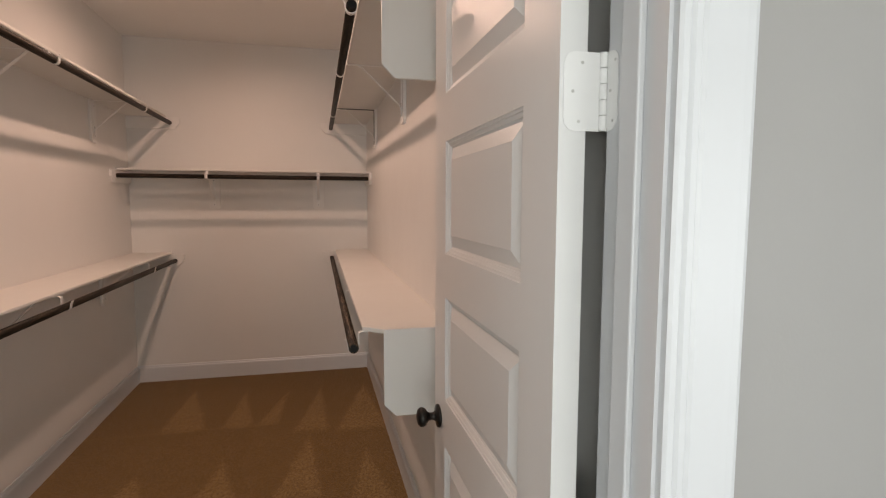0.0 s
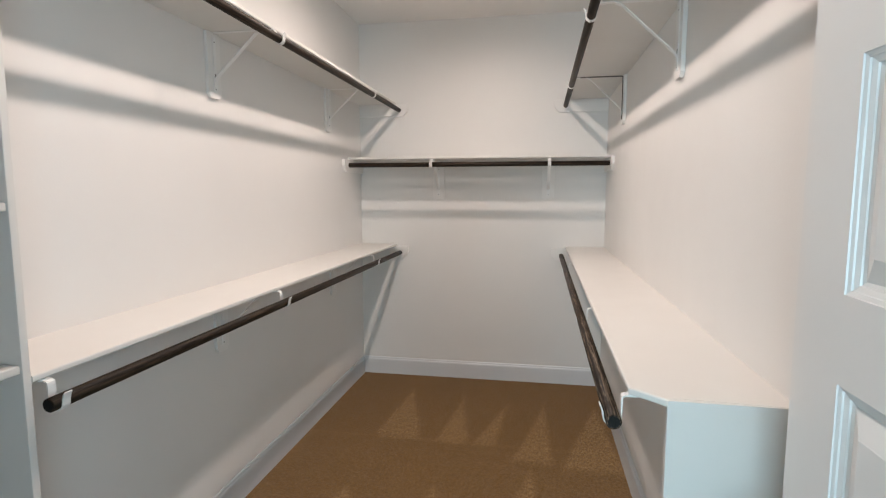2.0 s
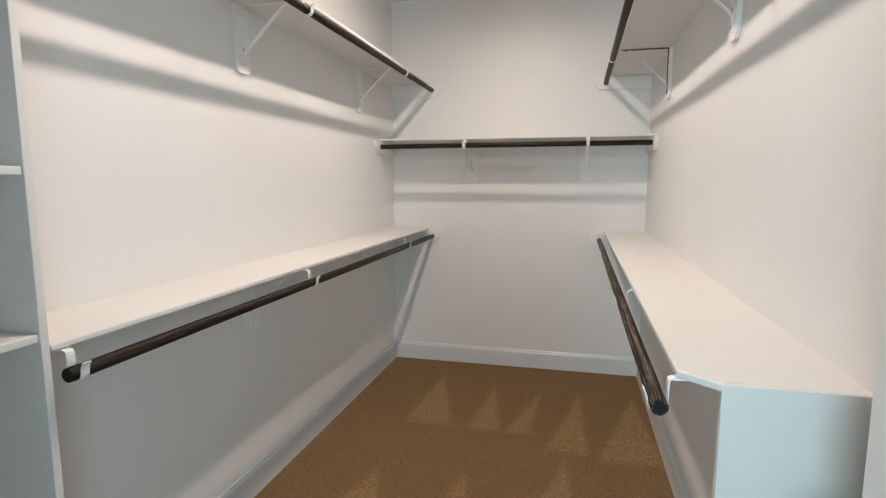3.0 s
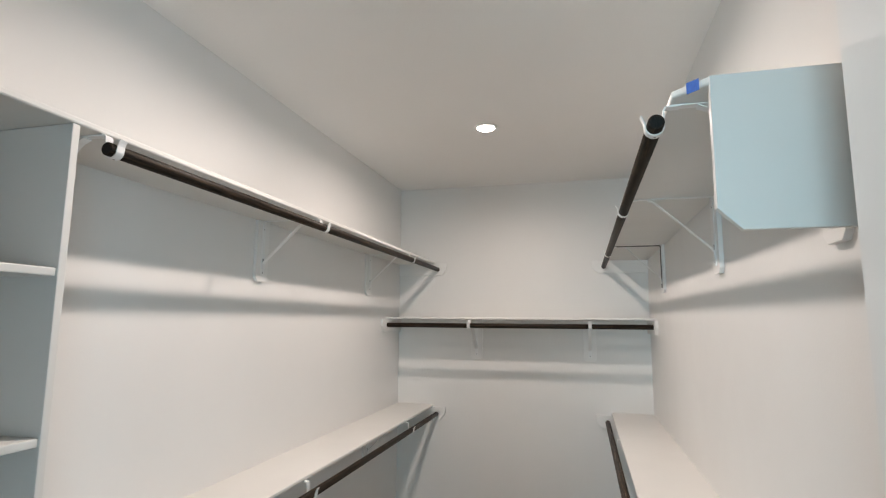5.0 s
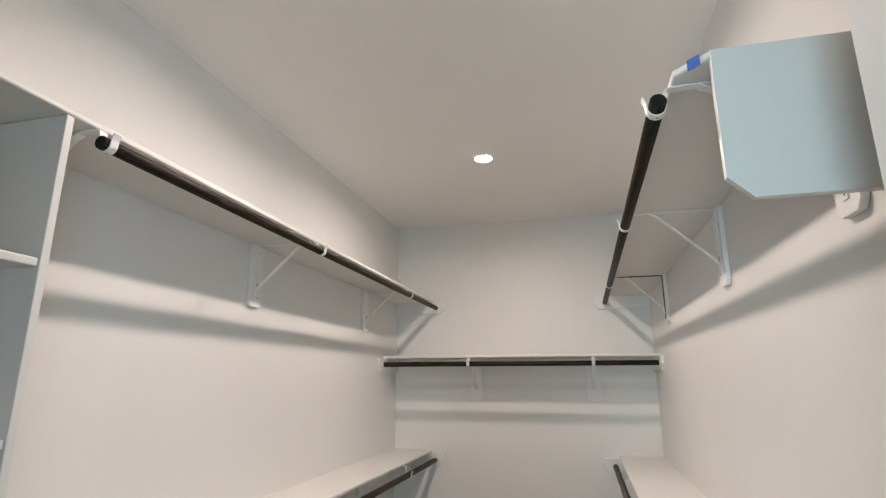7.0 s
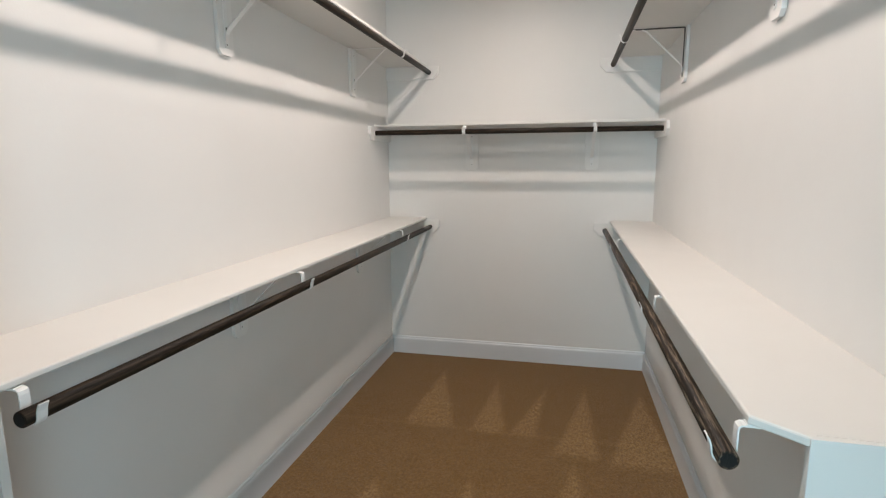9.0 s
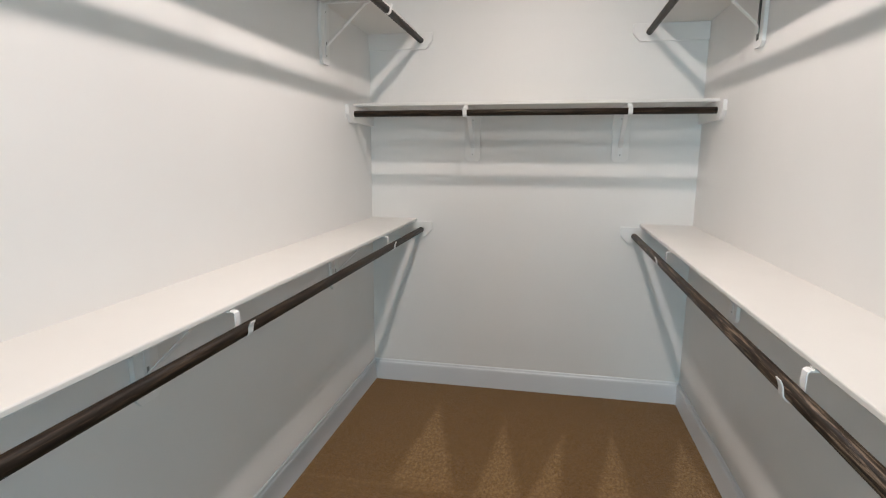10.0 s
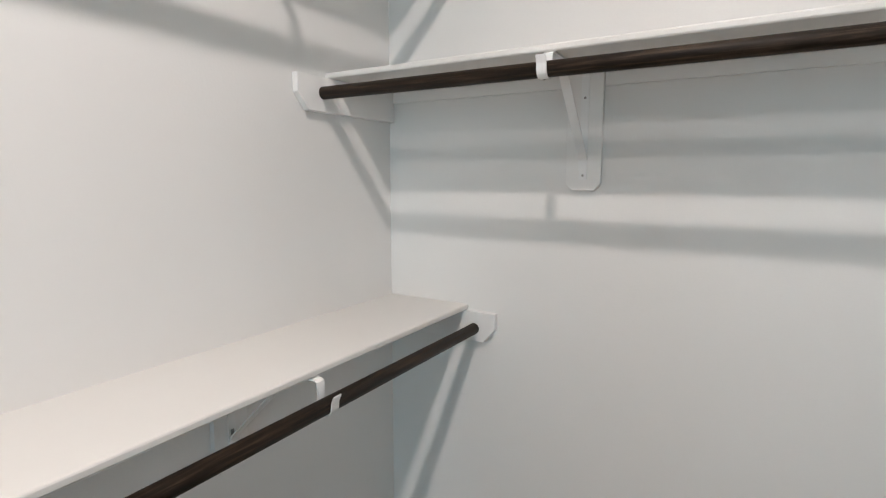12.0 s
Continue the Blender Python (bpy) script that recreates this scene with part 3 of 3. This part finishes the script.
# ---- thin strips under the end shelf, between the bracket boards ----
for x0, x1 in ((XL + CLEAT + 0.001, -0.2115), (-0.1185, 0.6135), (0.7065, XR - CLEAT - 0.001)):
    bm = bmesh.new()
    box(bm, x0, x1, YB - 0.010, YB + 0.0005, 1.668, MID - THICK - 0.0005, bevel=0.001, segments=1)
    tagged(part("ledger_strip", bm, board_paint), "thin white painted strip on the wall under the shelf", "support strip", "shelf support strips")


# ---- brackets: a wooden back plate, a steel arm, a brace and the hook that holds the rod ----
def bracket(drop, depth, more=0.0, arm_metal=metal_white):
    """Its own x runs out from the wall, z = 0 is the shelf's underside. drop: how much deeper the rod hangs; more: a longer plate."""
    base = tagged(empty("shelf_bracket"), "white steel shelf bracket with rod hook on a board", "shelf bracket", "shelf brackets")
    bm = bmesh.new()
    prism(bm, ((-0.045, -0.001), (0.045, -0.001), (0.045, -0.256 - more), (0.029, -0.274 - more), (-0.029, -0.274 - more), (-0.045, -0.256 - more)), "x", 0.0005, 0.016, bevel=0.0015)
    part("back_plate", bm, board_paint, base)
    bm = bmesh.new()
    strap(bm, ((0.0175, -0.246 - more), (0.0175, -0.006), (0.0195, -0.003), (0.024, -0.0022), (depth, -0.0022)), 0.020, 0.0028)
    arm = part("arm", bm, arm_metal, base)
    bm = bmesh.new()
    strap(bm, ((0.0200, -0.222 - more), (0.0215, -0.196 - more), (0.030, -0.182 - more), (depth - 0.075, -0.014), (depth - 0.054, -0.0052)), 0.022, 0.0032)
    part("brace", bm, metal_white, base)
    u, w, r = depth + ROD_OUT, THICK - ROD_DOWN - drop, ROD_R + 0.0018
    line = [(depth - 0.02, -0.0042), (depth + 0.006, -0.0042), (u - r - 0.001, -0.0075), (u - r, -0.014), (u - r, w)]
    line += [(u - r * math.cos(math.radians(a)), w - r * math.sin(math.radians(a))) for a in range(15, 181, 15)]
    line += [(u + r + 0.001, w + 0.010), (u + r + 0.004, w + 0.018), (u + r + 0.0075, w + 0.025)]
    bm = bmesh.new()
    strap(bm, line, 0.021, 0.0026)
    hook = part("hook", bm, metal_white, base)
    # small dark piece standing in for the shade in the brace's hollow foot
    bm = bmesh.new()
    prism(bm, ((-0.0045, -0.172 - more), (0.0045, -0.172 - more), (0.0035, -0.190 - more), (-0.0035, -0.190 - more)), "x", 0.0190, 0.0198)
    part("hollow_shade", bm, screw_steel, arm, "dark patch for the shaded hollow at the brace's foot")
    for z in (-0.040 - more, -0.235 - more):
        bm = bmesh.new()
        lathe(bm, ((0.0034, 0), (0.0030, 0.0010), (0.0012, 0.0014), (0.0010, 0.0008)), pose(0.0188, 0, z, 0, 90, 0), 12)
        part("screw", bm, screw_steel, arm)
    bm = bmesh.new()
    lathe(bm, ((0.0028, 0), (0.0024, 0.0012), (0.0010, 0.0014)), pose(u, 0.0, w - r - 0.0012, 180, 0, 0), 10)
    part("screw", bm, screw_steel, hook)
    return base


low_bracket, high_bracket, north_bracket = bracket(LOW_DROP, DEPTH, 0.006), bracket(0.0, DEPTH), bracket(-0.002, DEPTH_N, 0.020)
W, E, N = 0, 180, -90
SPOTS = [(XL, y, LOW, W) for y in (2.102, 3.200, 4.508)] + [(XL, y, TOP, W) for y in (2.134, 3.225, 4.480)]
SPOTS += [(x, YB, MID, N) for x in (-0.165, 0.660)]
placed = set()
for x, y, top, turn in SPOTS:
    m = pose(x, y, top - THICK - 0.0005, 0, 0, turn)
    model = {LOW: low_bracket, MID: north_bracket, TOP: high_bracket}[top]
    if model in placed:
        copy_thing(model, m)
    else:
        model.matrix_world = m
        placed.add(model)
# the east ones reach as far as their shelf; the first upper one sits on a longer board, the last has shelf shade in its
# arm's dark colour
for y, top, more, arm_metal in ((2.243, LOW, 0.014, metal_white), (3.086, LOW, 0.014, metal_white), (4.362, LOW, 0.014, metal_white),
                                (2.266, TOP, 0.018, metal_white), (3.145, TOP, 0.0, metal_white), (4.397, TOP, 0.0, shaded_steel)):
    one = bracket(LOW_DROP if top == LOW else 0.0, XR - east_front(top, y), more, arm_metal)
    one.matrix_world = pose(XR, y, top - THICK - 0.0005, 0, 0, E)


# ---- a coarse dab of roller texture high on the west wall ----
bm = bmesh.new()
random.seed(5)
cols, rows = 22, 14
grid = []
for i in range(cols + 1):
    line = []
    for j in range(rows + 1):
        u, v = i / cols * 2 - 1, j / rows * 2 - 1
        fade = max(0.0, 1 - (u * u + v * v) * (0.8 + 0.5 * random.random()))
        line.append(bm.verts.new((XL - 0.0004 + 0.0024 * fade * random.random(), 2.045 + 0.075 * u, 2.325 + 0.055 * v)))
    grid.append(line)
for i in range(cols):
    for j in range(rows):
        bm.faces.new((grid[i][j], grid[i + 1][j], grid[i + 1][j + 1], grid[i][j + 1])).smooth = True
tagged(part("paint_dab", bm, wall_paint), "coarse dab of off-white paint on the wall above the shelf", "paint")
